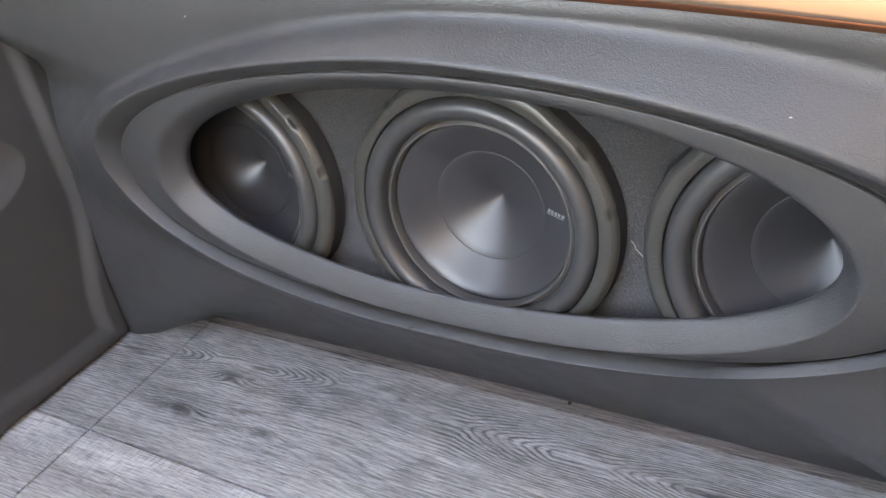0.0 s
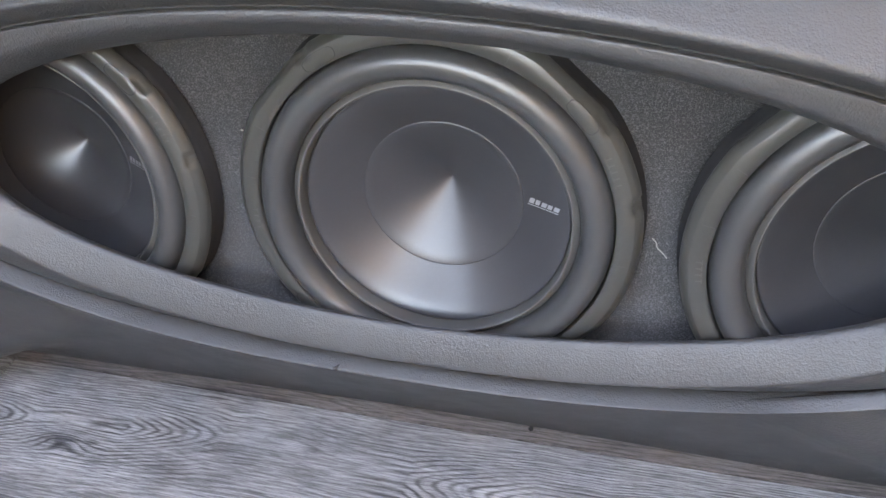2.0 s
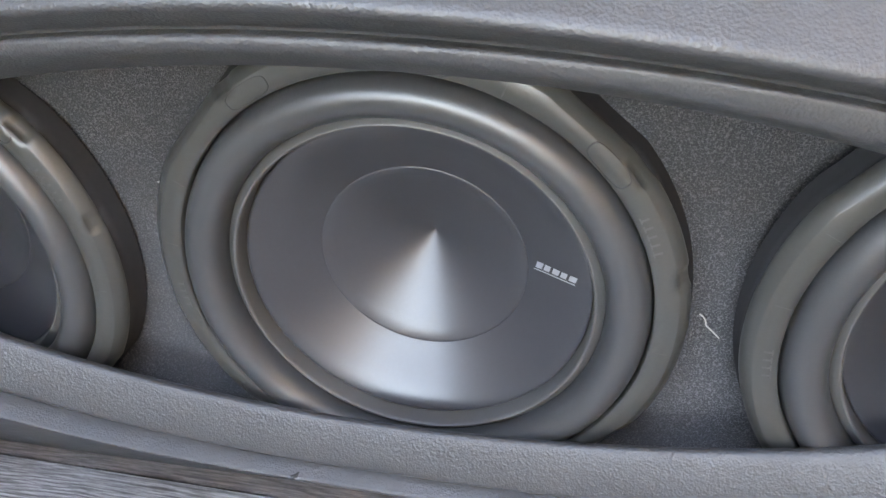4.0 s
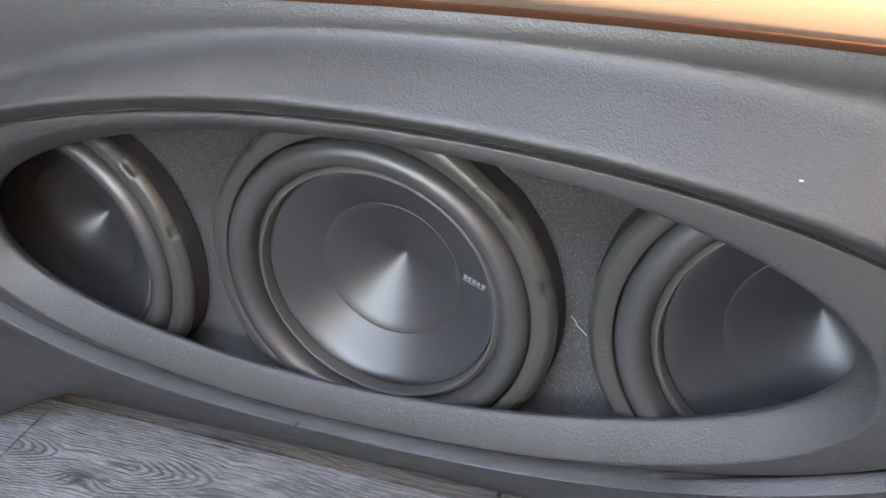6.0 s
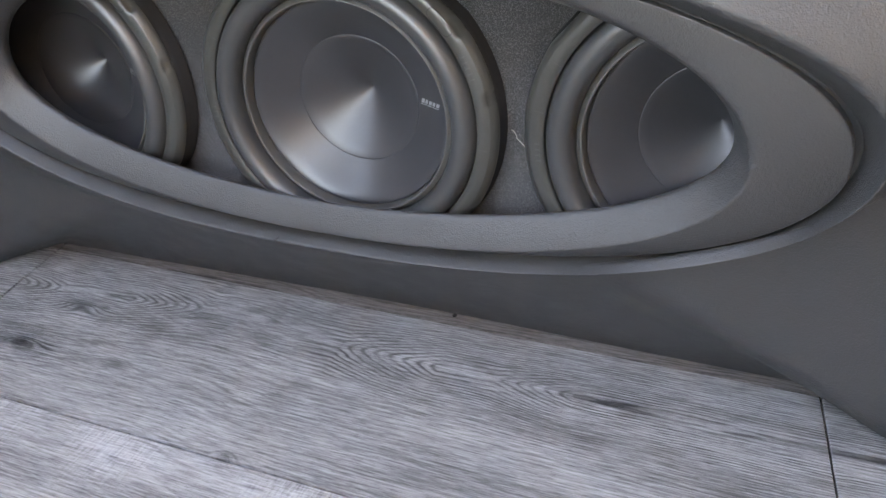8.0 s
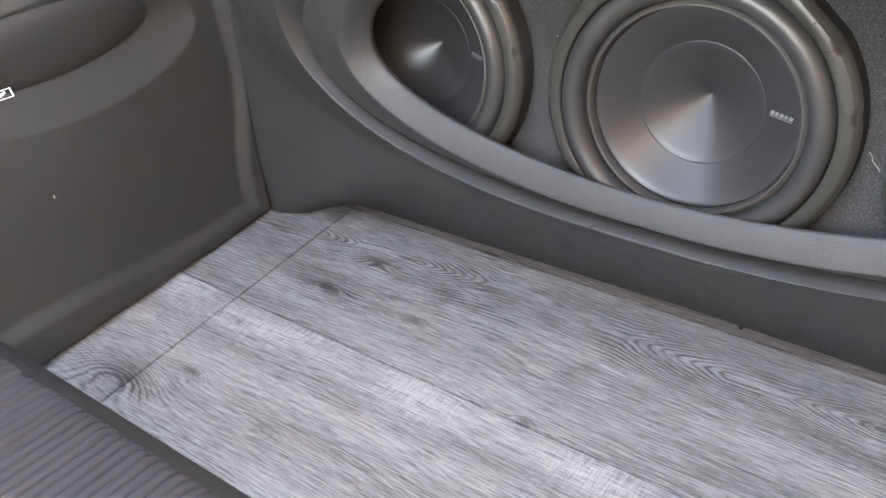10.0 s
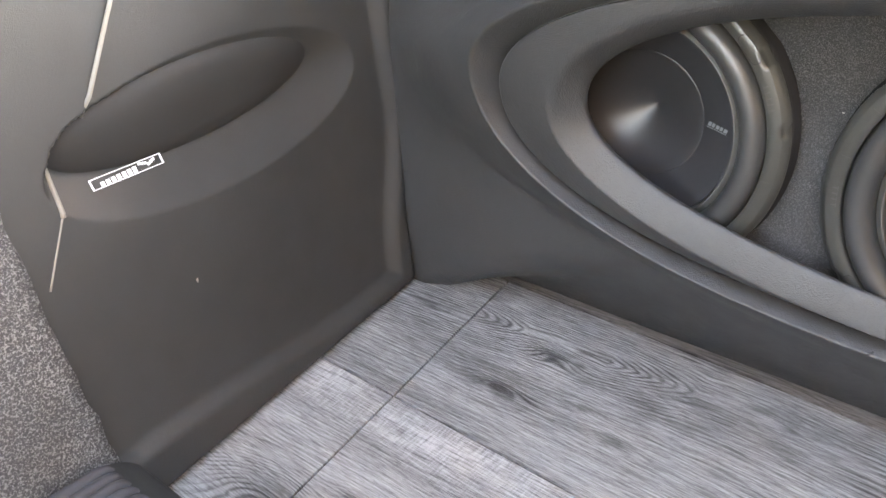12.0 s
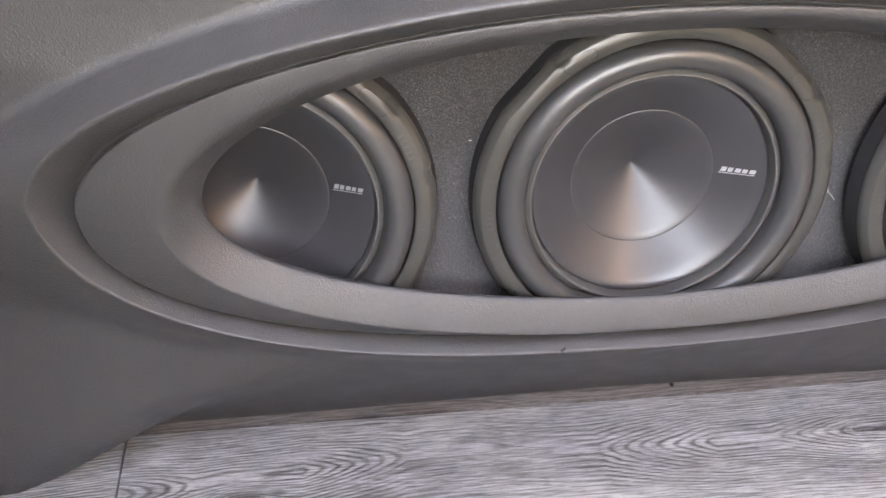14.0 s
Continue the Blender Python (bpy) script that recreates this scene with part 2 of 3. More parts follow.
def loft(rings, closed=True, bm=None):
    """Quads between rows of points; closed: each row is a loop."""
    bm = bm or bmesh.new()
    rows = [[bm.verts.new(p) for p in r] for r in rings]
    n = len(rows[0])
    for a, b in zip(rows, rows[1:]):
        for i in range(n if closed else n - 1):
            j = (i + 1) % n
            bm.faces.new((a[i], a[j], b[j], b[i]))
    return bm


def box(bm, x0, x1, y0, y1, z0, z1, bevel=0.0):
    g = bmesh.ops.create_cube(bm, size=1)
    bmesh.ops.transform(bm, verts=g["verts"], matrix=Matrix.Translation(((x0 + x1) / 2, (y0 + y1) / 2, (z0 + z1) / 2)) @ Matrix.Diagonal((x1 - x0, y1 - y0, z1 - z0, 1)))
    if bevel:
        bmesh.ops.bevel(bm, geom=list({e for v in g["verts"] for e in v.link_edges}), offset=bevel, segments=2, affect="EDGES")
    return bm


def rounded(points, radii, n=5):
    """A polyline with its inner corners rounded by the lengths in radii."""
    pts = [Vector(p) for p in points]
    out = [pts[0]]
    for a, b, c, r in zip(pts, pts[1:], pts[2:], radii):
        ra, rc = min(r, (a - b).length * 0.45), min(r, (c - b).length * 0.45)
        p, q = b + (a - b).normalized() * ra, b + (c - b).normalized() * rc
        for i in range(n):
            t = i / (n - 1)
            out.append(p * (1 - t) ** 2 + b * 2 * t * (1 - t) + q * t * t)
    return out + [pts[-1]]


def smooth01(v):
    v = min(1.0, max(0.0, v))
    return v * v * (3 - 2 * v)


def lathe(profile, n=96):
    """Profile of (radius, y) turned about the y axis."""
    return loft([[(r * math.cos(2 * math.pi * i / n), y, r * math.sin(2 * math.pi * i / n)) for i in range(n)] for r, y in profile])


def tube(points, r, sides=6):
    pts = [Vector(p) for p in points]
    rings = []
    for i, p in enumerate(pts):
        d = (pts[min(i + 1, len(pts) - 1)] - pts[max(i - 1, 0)]).normalized()
        u = d.cross(Vector((0.31, 0.52, 0.8))).normalized()
        v = d.cross(u)
        rings.append([p + (u * math.cos(2 * math.pi * k / sides) + v * math.sin(2 * math.pi * k / sides)) * r for k in range(sides)])
    bm = loft(rings)
    for ring in (0, -1):
        bm.verts.ensure_lookup_table()
        vs = [bm.verts[k] for k in (range(sides) if ring == 0 else range(len(bm.verts) - sides, len(bm.verts)))]
        bm.faces.new(vs)
    return bm


# ---- the leather-covered panel with the long oval opening ----
SEG = 288


def oval(xc, zc, k, a, bu, bl, pu, pl, plr=None):
    """A closed oval in x and z; the upper and lower halves have their own height and fullness."""
    pts = []
    for i in range(SEG):
        th = 2 * math.pi * i / SEG
        c, s = math.cos(th), math.sin(th)
        p = pu if s > 0 else plr if plr and c > 0 else pl
        dx = a * math.copysign(abs(c) ** (2 / p), c)
        pts.append((xc + dx, zc + k * dx + (bu if s > 0 else bl) * s))
    return pts


CO = oval(-0.0068, 0.2562, -0.0056, 0.3043, 0.1081, 0.0988, 2.02, 1.86)
BO = oval(-0.0114, 0.2500, -0.0094, 0.3219, 0.1300, 0.1175, 2.0, 2.1)
GO = oval(-0.0095, 0.2560, -0.0088, 0.3805, 0.1308, 0.1270, 1.9, 2.7, 2.3)
AO = oval(-0.0109, 0.2690, -0.0114, 0.3945, 0.1300, 0.1527, 1.75, 2.7, 2.2)
OO = oval(-0.0225, 0.2850, 0.05, 0.4490, 0.1360, 0.1900, 1.6, 1.6)


def lean(y, z, slope=-0.2):
    return y + slope * (z - 0.24)


def base_y(x, wide=0.07):
    """The foot of the panel, which swings forward to the side walls."""
    left, right = smooth01((-0.475 - x) / wide + 0.5), smooth01((x - 0.445) / wide + 0.5)
    return -0.003 + 0.006 * math.exp(-(x / 0.22) ** 2) - 0.071 * max(left, right)


def top_z(x):
    return 0.4415 - 0.044 * x - 0.12 * x * x


def edge_point(x, z, xc=-0.02, zc=0.26):
    """Where the line from the middle through (x, z) meets the panel's outline."""
    dx, dz = x - xc, z - zc
    k = 1e9
    if dx < 0:
        k = min(k, (-0.60 - xc) / dx)
    if dx > 0:
        k = min(k, (0.53 - xc) / dx)
    if dz < 0:
        k = min(k, (-0.004 - zc) / dz)
    if dz > 0:
        for _ in range(6):
            k2 = min(k, (top_z(xc + dx * (k2 if _ else 1.0)) - zc) / dz)
        k = k2
    x, z = xc + dx * k, zc + dz * k
    s = smooth01(z / 0.4)
    y = base_y(x) * (1 - s) - 0.104 * s
    w = smooth01((-0.44 - x) / 0.12) * (1 - smooth01((z - 0.34) / 0.08))
    return Vector((x, y * (1 - w) + (-0.078 + 0.048 * smooth01((z - 0.03) / 0.32)) * w, z))


outer_rows, bezel_rows = [], []
for i in range(SEG):
    (cx, cz), (bx, bz), (gx, gz), (ax, az), (ox, oz) = CO[i], BO[i], GO[i], AO[i], OO[i]
    up = math.sin(2 * math.pi * i / SEG)
    side = 1 - abs(up)
    top = smooth01(up * 1.5)
    g_in = (gx - math.copysign(0.0050 * side, gx), gz - 0.0013 * up)
    deep = -0.087 - 0.011 * top
    bezel = [
        (cx * 1.015, lean(-0.080, cz, -0.08), cz + 0.007 * up),
        (cx * 1.004, lean(-0.084, cz, -0.12), cz + 0.002 * up),
        (cx, lean(-0.090, cz, -0.13), cz),
        ((cx + bx) / 2, lean(-0.1005 + 0.001 * top, (cz + bz) / 2, -0.165), (cz + bz) / 2 - 0.0015 * up * (up < 0)),
        (bx, lean(-0.111 + 0.006 * top, bz), bz),
        (g_in[0], lean(-0.104, gz), g_in[1]),
        (g_in[0], lean(deep, gz), g_in[1]),
    ]
    bezel_rows.append(rounded(bezel, (0.002, 0.012 if up > 0 else 0.006, 0.01, 0.009 if up > 0 else 0.0025, 0.0025)))
    e = edge_point(ox, oz)
    fall = 0.016 - 0.003 * smooth01(-up * 1.4) + 0.030 * smooth01(up * 1.3)
    o = Vector((ox, lean(-0.114, oz) + fall, oz))
    soft = e + Vector((0, base_y(e.x, 0.2) - base_y(e.x), 0)) * (1 - smooth01(e.z / 0.4))
    mid = o.lerp(soft, 0.5) + Vector((0, -0.002 * smooth01(up * 2), 0))
    outer = [
        (gx - math.copysign(0.006 * side, gx), lean(deep, gz), gz - 0.003 * up),
        (gx, lean(deep - 0.001, gz), gz),
        (ax, lean(-0.115, az), az),
        o, mid, e,
        e + Vector((0, 0.006, -0.012 * smooth01(up * 4))),
    ]
    outer_rows.append(rounded(outer, (0.001, 0.003 + 0.004 * top, 0.012, 0.03 if up > 0 else 0.05, 0.002)))
panel = thing("speaker_housing", "black leatherette housing with a long oval opening round three subwoofers", "speaker housing")
part("outer_panel", loft(list(zip(*outer_rows))), LEATHER, panel)
arc = [(-0.068 + 0.004 * math.sin(a), -0.0825 + 0.007 * math.cos(a), 0.1190 + 0.0008 * math.cos(a)) for a in [math.pi * i / 10 for i in range(11)]]
part("scuff", tube(arc, 0.0011, 6), GROOVE, panel, "small dark scuff on the rim")
part("oval_bezel", loft(list(zip(*bezel_rows))), LEATHER, panel, "black leatherette oval bezel set in a groove")

# ---- the carpeted board behind it, with three holes ----
CENTRES = ((-0.289, -0.002, 0.2345), (0.0, 0.0, 0.2305), (0.2855, -0.008, 0.232))
bm = bmesh.new()
HOLE, edges, rims = 0.118, [], []


def ring_of(points):
    vs = [bm.verts.new(p) for p in points]
    edges.extend(bm.edges.new((a, b)) for a, b in zip(vs, vs[1:] + vs[:1]))
    return vs


ring_of([(x, -0.041, z) for x, z in ((-0.42, 0.102), (0.41, 0.102), (0.41, 0.395), (-0.42, 0.395))])
for cx, cy, cz in CENTRES:
    rims.append(ring_of([(cx + HOLE * math.cos(2 * math.pi * i / 64), -0.041, cz + HOLE * math.sin(2 * math.pi * i / 64)) for i in range(64)]))
bmesh.ops.triangle_fill(bm, use_beauty=True, edges=edges)
for rim in rims:
    deep = [bm.verts.new(v.co + Vector((0, 0.018, 0))) for v in rim]
    for a in range(64):
        bm.faces.new((rim[a], rim[a - 1], deep[a - 1], deep[a]))
baffle = tagged(part("baffle_board", bm, BAFFLE_CARPET), "charcoal carpet covered board holding the subwoofers", "baffle board")

# ---- subwoofers ----


def flange_y(r):
    """Face of the mounting flange, which falls back towards its rim."""
    return -0.0640 + 0.0010 * (r - 0.1165) / 0.010


FLANGE_NOTCHES = ((33.0, 39.0), (8.5, 13.5), (123.0, 128.0), (213.0, 218.0), (303.0, 308.0))


def rim_radius(deg, r):
    """Radius of the flange's rim: round with four long flats."""
    w = (deg - 3.0) % 90 - 45
    return min(r, (r - 0.0022) / math.cos(radians(w)))


def in_notch(deg):
    """1 in the middle of a notch cut into the flange's bevelled rim, 0 outside."""
    best = 0.0
    for a, b in FLANGE_NOTCHES:
        if a < deg < b:
            best = max(best, min(1.0, (deg - a) / 0.9, (b - deg) / 0.9))
    return best


def subwoofer():
    ob = thing("subwoofer", "black round subwoofer with a glossy concave cone", "subwoofer", group="row of subwoofers")
    # mounting flange: flat face, crisp edge, sloping bevel with notches
    n, rows = 432, []
    for r, y, cut in ((0.1158, -0.0520, 0), (0.1160, -0.0628, 0), (0.1166, -0.0640, 0), (0.1220, -0.0636, 0), (0.1264, -0.0631, 0), (0.1270, -0.0628, 1), (0.1292, -0.0606, 1), (0.1316, -0.0580, 1), (0.1318, -0.0560, 1)):
        row = []
        for i in range(n):
            deg = 360.0 * i / n
            k = rim_radius(deg, r) if r > 0.124 else r
            dip = in_notch(deg) * cut
            k -= 0.0010 * dip
            row.append((k * math.cos(radians(deg)), y + 0.0009 * dip, k * math.sin(radians(deg))))
        rows.append(row)
    part("mounting_flange", loft(rows), FLANGE, ob)
    # dark skirt: the shade on the flange's side is put into its colour
    rows = []
    for r, y in ((0.1260, -0.0570), (0.1306, -0.0568), (0.1316, -0.0490), (0.1332, -0.0405)):
        rows.append([(rim_radius(360.0 * i / 144, r) * math.cos(2 * math.pi * i / 144), y, rim_radius(360.0 * i / 144, r) * math.sin(2 * math.pi * i / 144)) for i in range(144)])
    part("flange_skirt", loft(rows), FLANGE_SIDE, ob, "dark side wall of the flange, shade put into its colour")
    # outlined oval screw covers on the flange
    for deg in (41, 121, 221, 301):
        span, rows = 5.8, []
        for k, lift in ((1.0, 0.0002), (0.98, -0.0003), (0.93, -0.0003), (0.91, 0.0002)):
            row = []
            for i in range(24):
                a = 2 * math.pi * i / 24
                r = 0.1214 + 0.0044 * k * math.copysign(abs(math.sin(a)) ** 0.6, math.sin(a))
                th = radians(deg + span * k * math.copysign(abs(math.cos(a)) ** 0.6, math.cos(a)))
                row.append((r * math.cos(th), flange_y(r) + lift, r * math.sin(th)))
            rows.append(row)
        part("screw_cover", loft(rows), GROOVE, ob, "thin dark outline of a screw cover")
    # broad half-roll rubber surround
    roll = [(0.1162, -0.0540), (0.1150, -0.0580)] + [(0.1049 + 0.0102 * math.cos(a), -0.0575 - 0.0125 * math.sin(a) ** 0.85) for a in [math.pi * i / 24 for i in range(1, 24)]]
    part("surround", lathe(roll + [(0.0946, -0.0570), (0.0944, -0.0545)], 144), RUBBER, ob)
    part("cone_rim", lathe([(0.0948, -0.0530), (0.0946, -0.0552), (0.0934, -0.0562), (0.0908, -0.0588), (0.0900, -0.0592), (0.0894, -0.0588), (0.0889, -0.0570), (0.0883, -0.0470)], 144), LIP, ob, "dull grey rim round the cone")
    cone = [(0.0882, -0.0460), (0.0879, -0.0492), (0.0873, -0.0497), (0.0860, -0.0493), (0.0840, -0.0485), (0.0810, -0.0469), (0.0770, -0.0444), (0.0715, -0.0407), (0.0640, -0.0356), (0.0570, -0.0312), (0.0554, -0.0302), (0.0550, -0.02995)]
    cone += [(0.0548, -0.02970), (0.0544, -0.02970), (0.0542, -0.02985), (0.0538, -0.0298)]
    cone += [(r, -0.0298 * (r / 0.0538) ** 0.97) for r in (0.048, 0.036, 0.024, 0.012, 0.005, 0.0012, 0.0003)]
    c = part("cone", lathe(cone, 160), CONE, ob, "glossy black concave cone with a ring groove")
    # the maker's mark as plain bars
    outside = sorted((r, y) for r, y in cone[2:11])

    def cone_y(r):
        for (r0, y0), (r1, y1) in zip(outside, outside[1:]):
            if r <= r1:
                return y0 + (y1 - y0) * (r - r0) / (r1 - r0)
        return outside[-1][1]

    bm = bmesh.new()
    strokes = [(0.0590 + i * 0.0043, 0.0044, 0.0590 + i * 0.0043 + w, 0.0080) for i, w in enumerate((0.0034, 0.0030, 0.0034, 0.0030, 0.0036))]
    strokes.append((0.0585, 0.0030, 0.0800, 0.0036))
    for x0, z0, x1, z1 in strokes:
        cuts = max(1, int((x1 - x0) / 0.002))
        for c0 in range(cuts):
            xa, xb = x0 + (x1 - x0) * c0 / cuts, x0 + (x1 - x0) * (c0 + 1) / cuts
            bm.faces.new([bm.verts.new((px + (pz - 0.006) * 0.3, cone_y(math.hypot(px, pz)) - 0.0004, pz + (px - 0.059) * 0.10)) for px, pz in ((xa, z0), (xb, z0), (xb, z1), (xa, z1))])
    part("silver_mark", bm, SILVER, c, "small silver printed mark", smooth=False)
    # embossed marks on the flange
    for deg, count in ((24, 5), (186, 4), (282, 4)):
        bm = bmesh.new()
        for i in range(count):
            th = radians(deg + 2.1 * (i - count / 2))
            for r0, r1, w in ((0.1188, 0.1228, 0.25), (0.1188, 0.1194, 0.8)):
                bm.faces.new([bm.verts.new((r * math.cos(th + radians(a)), flange_y(r) - 0.0004, r * math.sin(th + radians(a)))) for r, a in ((r0, -w), (r1, -w), (r1, w), (r0, w))])
        part("embossed_mark", bm, EMBOSS, ob, smooth=False)
    for deg in (-8, 170, 152, 66):
        bm = bmesh.new()
        th = radians(deg)
        bm.faces.new([bm.verts.new((r * math.cos(th + a), flange_y(r) - 0.0003, r * math.sin(th + a))) for r, a in ((0.1175, -0.002), (0.1245, -0.002), (0.1245, 0.002), (0.1175, 0.002))])
        part("flange_seam", bm, EMBOSS, ob, smooth=False)
    return ob


sub = subwoofer()
sub.matrix_basis = pose(*CENTRES[1])
for c in (CENTRES[0], CENTRES[2]):
    copy_thing(sub, pose(*c))

# ---- left side panel with its speaker pocket ----


def side_x(y, z):
    return -0.522 - 0.115 * (y + 0.07) - 0.12 * z


def pocket(y, z):
    """0 inside the grille's oval, 1 at the outer edge of the bevel round it."""
    di = math.hypot((y + 0.297) / 0.133, (z - 0.2745) / 0.0355)
    do = math.hypot((y + 0.277) / 0.162, (z - 0.2580) / 0.0560)
    if di <= 1:
        return 0.0
    if do >= 1:
        return 1.0
    a, b = di - 1, 1 - do
    return a / (a + b * 1.6)


def sunk(z):
    """How far the grille lies behind the trim: deep at its lower edge, nearly flush at the upper one."""
    return -0.003 - 0.019 * smooth01((0.315 - z) / 0.08)


def side_corner(z):
    """Where the trim meets the housing: further back the higher it is."""
    return -0.066 + 0.040 * smooth01((z - 0.05) / 0.30)


def side_off(y, z):
    t = pocket(y, z)
    off = sunk(z) * (1 - t)
    edge = -0.078 - 0.034 * smooth01((0.20 - z) / 0.16)
    brim = 0.032 + 0.022 * smooth01((-0.18 - y) / 0.24)
    skirt = smooth01((brim - z) / 0.016)
    post = smooth01((y - edge + 0.008) / 0.022)
    bulge = max(skirt, post)
    off += 0.009 * bulge
    corner = side_corner(z) - 0.020
    if y > corner:
        off -= min(0.05, 0.030 * ((y - corner) / 0.022) ** 2)
    off -= 0.010 * smooth01((0.008 - z) / 0.008)
    return off


rows = []
zs = [0.0, 0.002, 0.004, 0.006, 0.009] + [0.012 + 0.003 * i for i in range(60)] + [0.192 + 0.0018 * i for i in range(75)] + [0.33 + 0.02 * i for i in range(28)]
ys = [-0.488 + (0.488 - 0.004) * i / 270 for i in range(271)]
bm = loft([[(side_x(y, z) + side_off(y, z), y, z) for y in ys] for z in zs], False)
side = thing("side_trim_panel", "charcoal moulded side trim with an oval speaker pocket", "trim panel")
part("trim_skin", bm, SIDE_SKIN, side)
bm = bmesh.new()
rings = []
for k in (1.03, 0.9, 0.6, 0.3, 0.05):
    row = []
    for i in range(96):
        th = 2 * math.pi * i / 96
        y, z = -0.297 + 0.133 * k * math.cos(th), 0.2745 + 0.0355 * k * math.sin(th)
        row.append((side_x(y, z) + sunk(z) + 0.0025 + 0.003 * (1 - k * k) - 0.004 * (k > 1), y, z))
    rings.append(row)
loft(rings, True, bm)
bm.faces.new([v for v in bm.verts][-96:])
grille = part("speaker_grille", bm, GRILLE, side, "black cloth speaker grille")
# badge on the grille: a white outlined plate with bars
bm = bmesh.new()
ux, uz = Vector((-0.002, 0.0580, -0.0005)), Vector((-0.001, -0.0015, 0.0085))
org = Vector((-0.5125, -0.4070, 0.2470))


def quad(bm, a0, b0, a1, b1):
    bm.faces.new([bm.verts.new(org + ux * a + uz * b) for a, b in ((a0, b0), (a1, b0), (a1, b1), (a0, b1))])


for q in ((0, 0, 1, 0.09), (0, 0.91, 1, 1), (0, 0.09, 0.025, 0.91), (0.975, 0.09, 1, 0.91)):
    quad(bm, *q)
for i in range(7):
    quad(bm, 0.12 + 0.075 * i, 0.12, 0.178 + 0.075 * i, 0.52 + 0.03 * i)
for i in range(6):
    quad(bm, 0.66 + 0.04 * i, 0.62 - 0.06 * i if i < 3 else 0.3 + 0.12 * (i - 3), 0.7 + 0.04 * i, 0.86 - 0.06 * i if i < 3 else 0.6 + 0.1 * (i - 3))
part("badge", bm, WHITE, grille, "small white outlined badge", smooth=False)


def on_side(y, z, lift=0.0015):
    return (side_x(y, z) + side_off(y, z) + lift, y, z)


bm = tube([on_side(-0.152 - 0.245 * t, 0.66 - 0.364 * t) for t in [i / 30 for i in range(31)]], 0.0018)
part("piping", bm, CORD, side, "beige piping seam")
bm = tube([on_side(-0.429 - 0.0045 * t, 0.270 - 0.030 * t, 0.001) for t in [i / 10 for i in range(11)]], 0.0018)
part("piping", bm, CORD, side)
bm = tube([on_side(-0.4335 - 0.0255 * t, 0.240 - 0.043 * t, -0.0004) for t in [i / 10 for i in range(11)]], 0.0010)
part("piping", bm, CORD, side)

# carpeted wall that carries on from the trim panel
bm = bmesh.new()
rows = []
for iz in range(60):
    z = 0.0 + 0.012 * iz
    row = []
    for iy in range(80):
        y = -0.449 - 0.004 * noise.noise((3, z * 160, 0)) - 0.021 * math.sin(min(math.pi, z * 5.6)) - (0.0095 * (iy - 1) + 0.0015 if iy else 0.0)
        row.append((side_x(y, z) + (0.010 * smooth01((0.052 - z) / 0.016) + 0.003 if iy else -0.012) + 0.0025 * noise.noise((y * 180, z * 180, 1)), y, z))
    rows.append(row)
wall_carpet = tagged(part("wall_carpet", loft(rows, False), WALL_CARPET), "grey flecked carpet on the side wall", "carpet", kind="structure")

# ---- step with a ribbed top ----
step = thing("ribbed_step", "dark cloth step with a grey ribbed top", "step")
bm = bmesh.new()
prof = rounded([(-0.448, 0.0), (-0.449, 0.058), (-0.475, 0.080), (-0.62, 0.082), (-0.95, 0.082), (-0.95, 0.0)], (0.02, 0.02, 0.01, 0.005))
loft([[(x, y - inset, max(0.0, z - inset)) for y, z in prof] for x, inset in ((-0.466, 0.012), (-0.4635, 0.004), (-0.457, 0.0), (-0.2, 0.0), (0.1, 0.0), (0.5, 0.0))], False, bm)
bm.verts.ensure_lookup_table()
bm.faces.new([bm.verts[i] for i in range(len(prof))])
part("step_body", bm, STEP_SIDE, step)
for i in range(60):
    x = -0.451 + 0.0102 * i
    bm = bmesh.new()
    rows = []
    for y, z, w in ((-0.474, 0.0770, 0.6), (-0.478, 0.0815, 0.9), (-0.485, 0.0838, 1), (-0.62, 0.0850, 1), (-0.628, 0.0835, 0.8), (-0.632, 0.0818, 0.3)):
        rows.append([(x + 0.0049 * w * math.cos(a), y, z - 0.003 + 0.0042 * w * math.sin(a)) for a in [math.pi * k / 6 for k in range(7)]])
    loft(rows, False, bm)
    part("rib", bm, STEP_TOP, step)

# ---- gold painted sill beyond the panel's top edge ----
sill = thing("body_sill", "gold painted car body sill in full sun", "car body")
xs = [-0.9 + 0.06 * i for i in range(31)]
prof = [(-0.0995, -0.020), (-0.0998, 0.001), (-0.097, 0.0034), (-0.04, 0.0055), (0.026, 0.0075), (0.038, 0.0045), (0.045, -0.002), (0.054, -0.014), (0.085, -0.09), (0.10, -0.22), (0.10, -0.6)]
bm = loft([[(x, y, top_z(max(-0.5, min(0.5, x))) + z) for y, z in prof] for x in xs], False)
part("painted_panel", bm, PAINT, sill)
bm = loft([[(x, y, top_z(max(-0.5, min(0.5, x))) + z) for y, z in ((-0.1052, -0.002), (-0.1054, 0.0002), (-0.1045, 0.0012), (-0.1025, 0.0016), (-0.1005, 0.0010), (-0.1005, -0.02))] for x in xs], False)
rim = loft([[(x, y, top_z(max(-0.5, min(0.5, x))) + z) for y, z in ((0.058, -0.05), (0.059, -0.008), (0.065, -0.004), (0.10, -0.002), (0.115, 0.002), (0.13, 0.002), (0.145, -0.006), (0.40, -0.02), (0.42, -0.1))] for x in xs], False)
part("bumper_cover", rim, BUMPER, sill, "dark plastic bumper cover")
part("edge_seal", bm, SEAL, sill, "red-brown rubber edge seal")

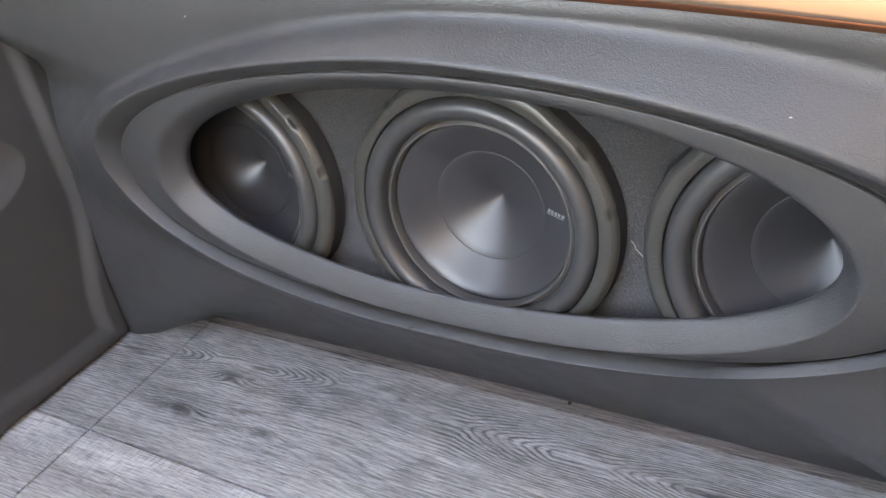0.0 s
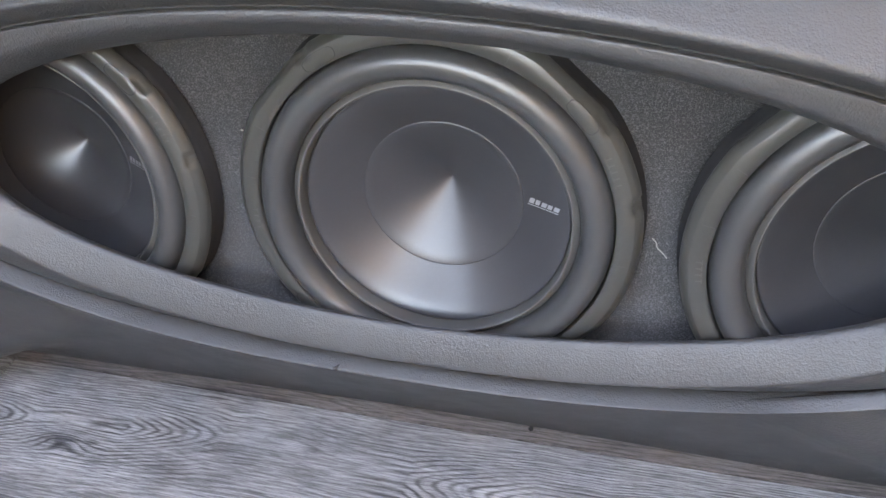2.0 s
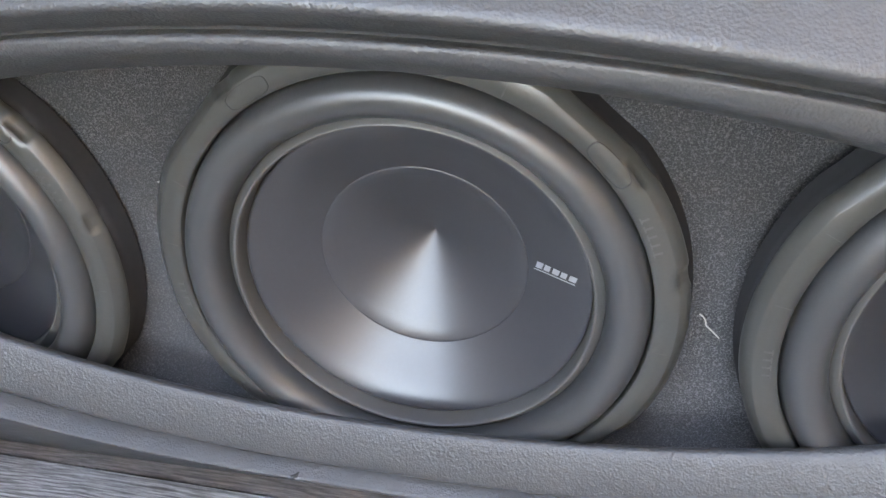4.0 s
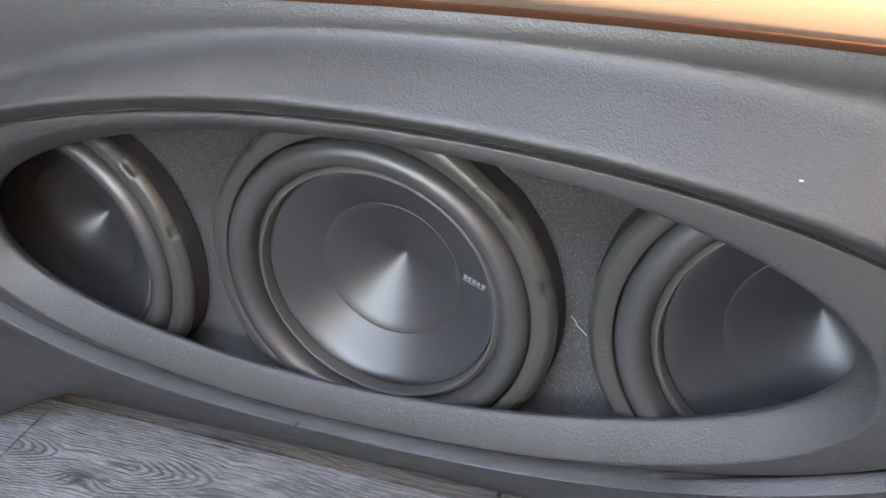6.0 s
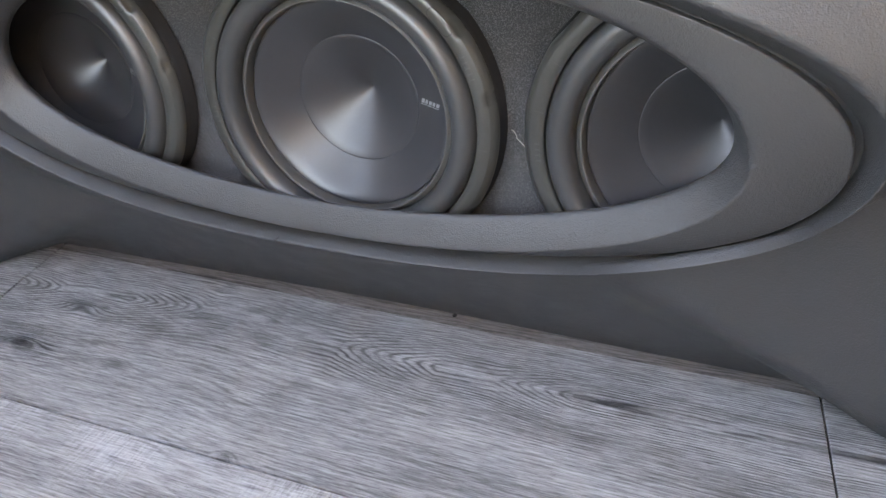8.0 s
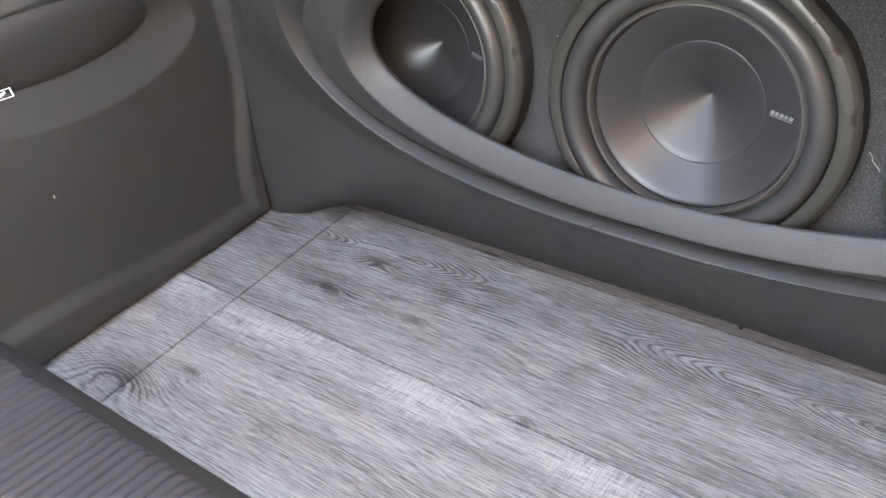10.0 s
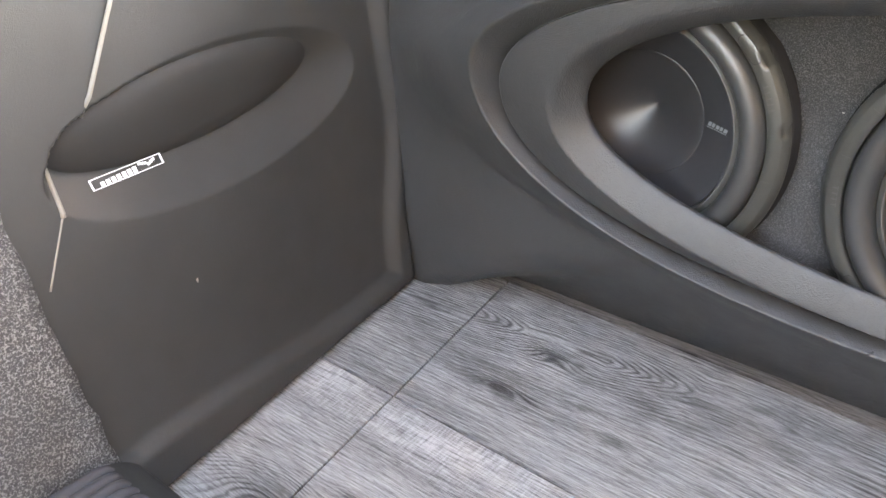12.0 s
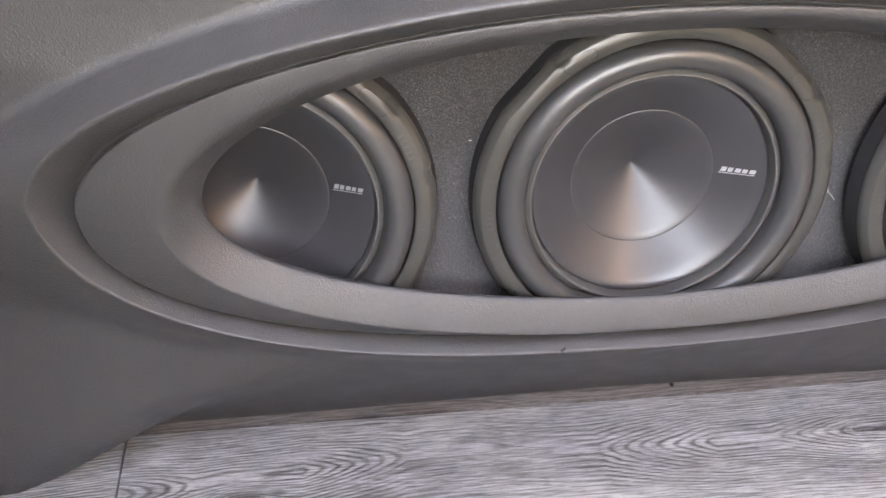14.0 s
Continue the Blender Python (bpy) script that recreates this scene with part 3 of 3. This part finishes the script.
# ---- mostly unseen car shell added to shape the light, and ground ----
# roof slabs added out of view; their gaps set where sun and skylight enter
bm = box(bmesh.new(), -1.1, 1.1, 0.45, 0.850, 1.25, 1.29, 0.01)
box(bm, -0.70, 1.1, -0.45, 0.445, 1.25, 1.29, 0.01)
box(bm, -0.70, 0.70, -2.34, -1.20, 1.25, 1.29, 0.01)
tagged(part("ceiling", bm, SHELL_GREY), "added roof slabs out of view that keep the sun off the interior", "ceiling", kind="structure")
# sides added to cut the light; the right one bounces it back warm
for side_name, x in (("light_block_left", -0.66), ("warm_bounce_right", 0.62)):
    bm = box(bmesh.new(), x, x + 0.04, -2.3, -0.95, 0.0, 0.70 if x < 0 else 1.05, 0.01)
    end = 0.2 if x < 0 else -0.12
    box(bm, x, x + 0.04, -0.95, -0.17, 0.0, 1.25, 0.01)
    box(bm, x, x + 0.04, -0.17, end, 0.0, 1.25, 0.01)
    if x > 0:
        box(bm, x, x + 0.04, -0.12, 0.06, 0.0, 0.38, 0.01)
    tagged(part(side_name, bm, SHELL_GREY if x < 0 else TAN_BOUNCE), "added side wall out of view that blocks and bounces light", "wall", kind="structure")
# wall added behind the camera to cut low light on the housing
bm = box(bmesh.new(), -0.66, 0.66, -2.34, -2.3, 0.0, 0.58, 0.01)
tagged(part("light_block_front", bm, SHELL_GREY), "added front wall out of view that blocks low light", "wall", kind="structure")
bm = box(bmesh.new(), -0.66, 0.66, 0.06, 0.075, 0.0, 0.36)
tagged(part("wall_back", bm, SHELL_GREY), "plain back of the enclosure", "wall", kind="structure")
bm = box(bmesh.new(), -0.66, 0.66, -2.3, 0.18, -0.05, -0.006)
tagged(part("floor", bm, UNDERLAY), "dark underlay beneath the boards", "floor", kind="structure")
bm = bmesh.new()
bmesh.ops.create_grid(bm, x_segments=2, y_segments=2, size=60)
g = tagged(part("ground", bm, ASPHALT), "grey asphalt outside the car", "ground", kind="structure")
g.location = (0, 0, -0.45)

# ---- floor boards ----
floor_boards = thing("floor_boards", "grey oak laminate boards", "floor", kind="structure")
GAP = 0.0008


def plank_end(x, y):
    """The cross joints run parallel to the side wall."""
    return x - 0.113 * (y + 0.0225)


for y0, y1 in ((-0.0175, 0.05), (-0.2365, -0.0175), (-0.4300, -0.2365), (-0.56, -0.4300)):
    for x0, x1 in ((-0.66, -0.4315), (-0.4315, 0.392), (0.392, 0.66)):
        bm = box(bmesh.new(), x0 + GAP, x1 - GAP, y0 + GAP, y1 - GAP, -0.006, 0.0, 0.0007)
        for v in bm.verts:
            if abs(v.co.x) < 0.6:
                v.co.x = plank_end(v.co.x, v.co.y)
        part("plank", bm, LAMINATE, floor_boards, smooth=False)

# ---- lint and crumbs ----
bm = bmesh.new()
bmesh.ops.create_icosphere(bm, subdivisions=2, radius=0.0022, matrix=Matrix.Translation((0.062, -0.0045, 0.0012)) @ Matrix.Diagonal((1.0, 1.3, 0.7, 1)))
for v in bm.verts:
    v.co += Vector((1, 1, 0.5)) * 0.0006 * noise.noise(v.co * 900)
tagged(part("crumb", bm, GROOVE), "small dark crumb of dirt on the floor boards", "dirt")
bm = bmesh.new()
bmesh.ops.create_icosphere(bm, subdivisions=1, radius=0.0011, matrix=Matrix.Translation(on_side(-0.347, 0.145, 0.0004)) @ Matrix.Diagonal((0.4, 1.0, 2.2, 1)))
tagged(part("lint_speck", bm, LINT), "pale speck stuck on the side trim", "lint")
pts = []
for i in range(13):
    t = i / 12
    pts.append((0.1375 + 0.010 * t + 0.0012 * math.sin(t * 9), -0.0445, 0.2235 - 0.013 * t + 0.0008 * math.cos(t * 11)))
tagged(part("lint_thread", tube(pts, 0.0004, 5), LINT), "pale thread of lint on the carpet board", "lint")
for x, y, z, r in ((0.26, -0.134, 0.372, 0.0008), (0.315, -0.112, 0.394, 0.0007), (-0.25, -0.104, 0.418, 0.0008), (-0.132, -0.0425, 0.274, 0.0008)):
    bm = bmesh.new()
    bmesh.ops.create_icosphere(bm, subdivisions=1, radius=r, matrix=Matrix.Translation((x, y, z)) @ Matrix.Diagonal((1.6, 0.7, 0.8, 1)))
    tagged(part("lint_speck", bm, LINT), "tiny pale speck of lint", "lint", group="specks of lint")
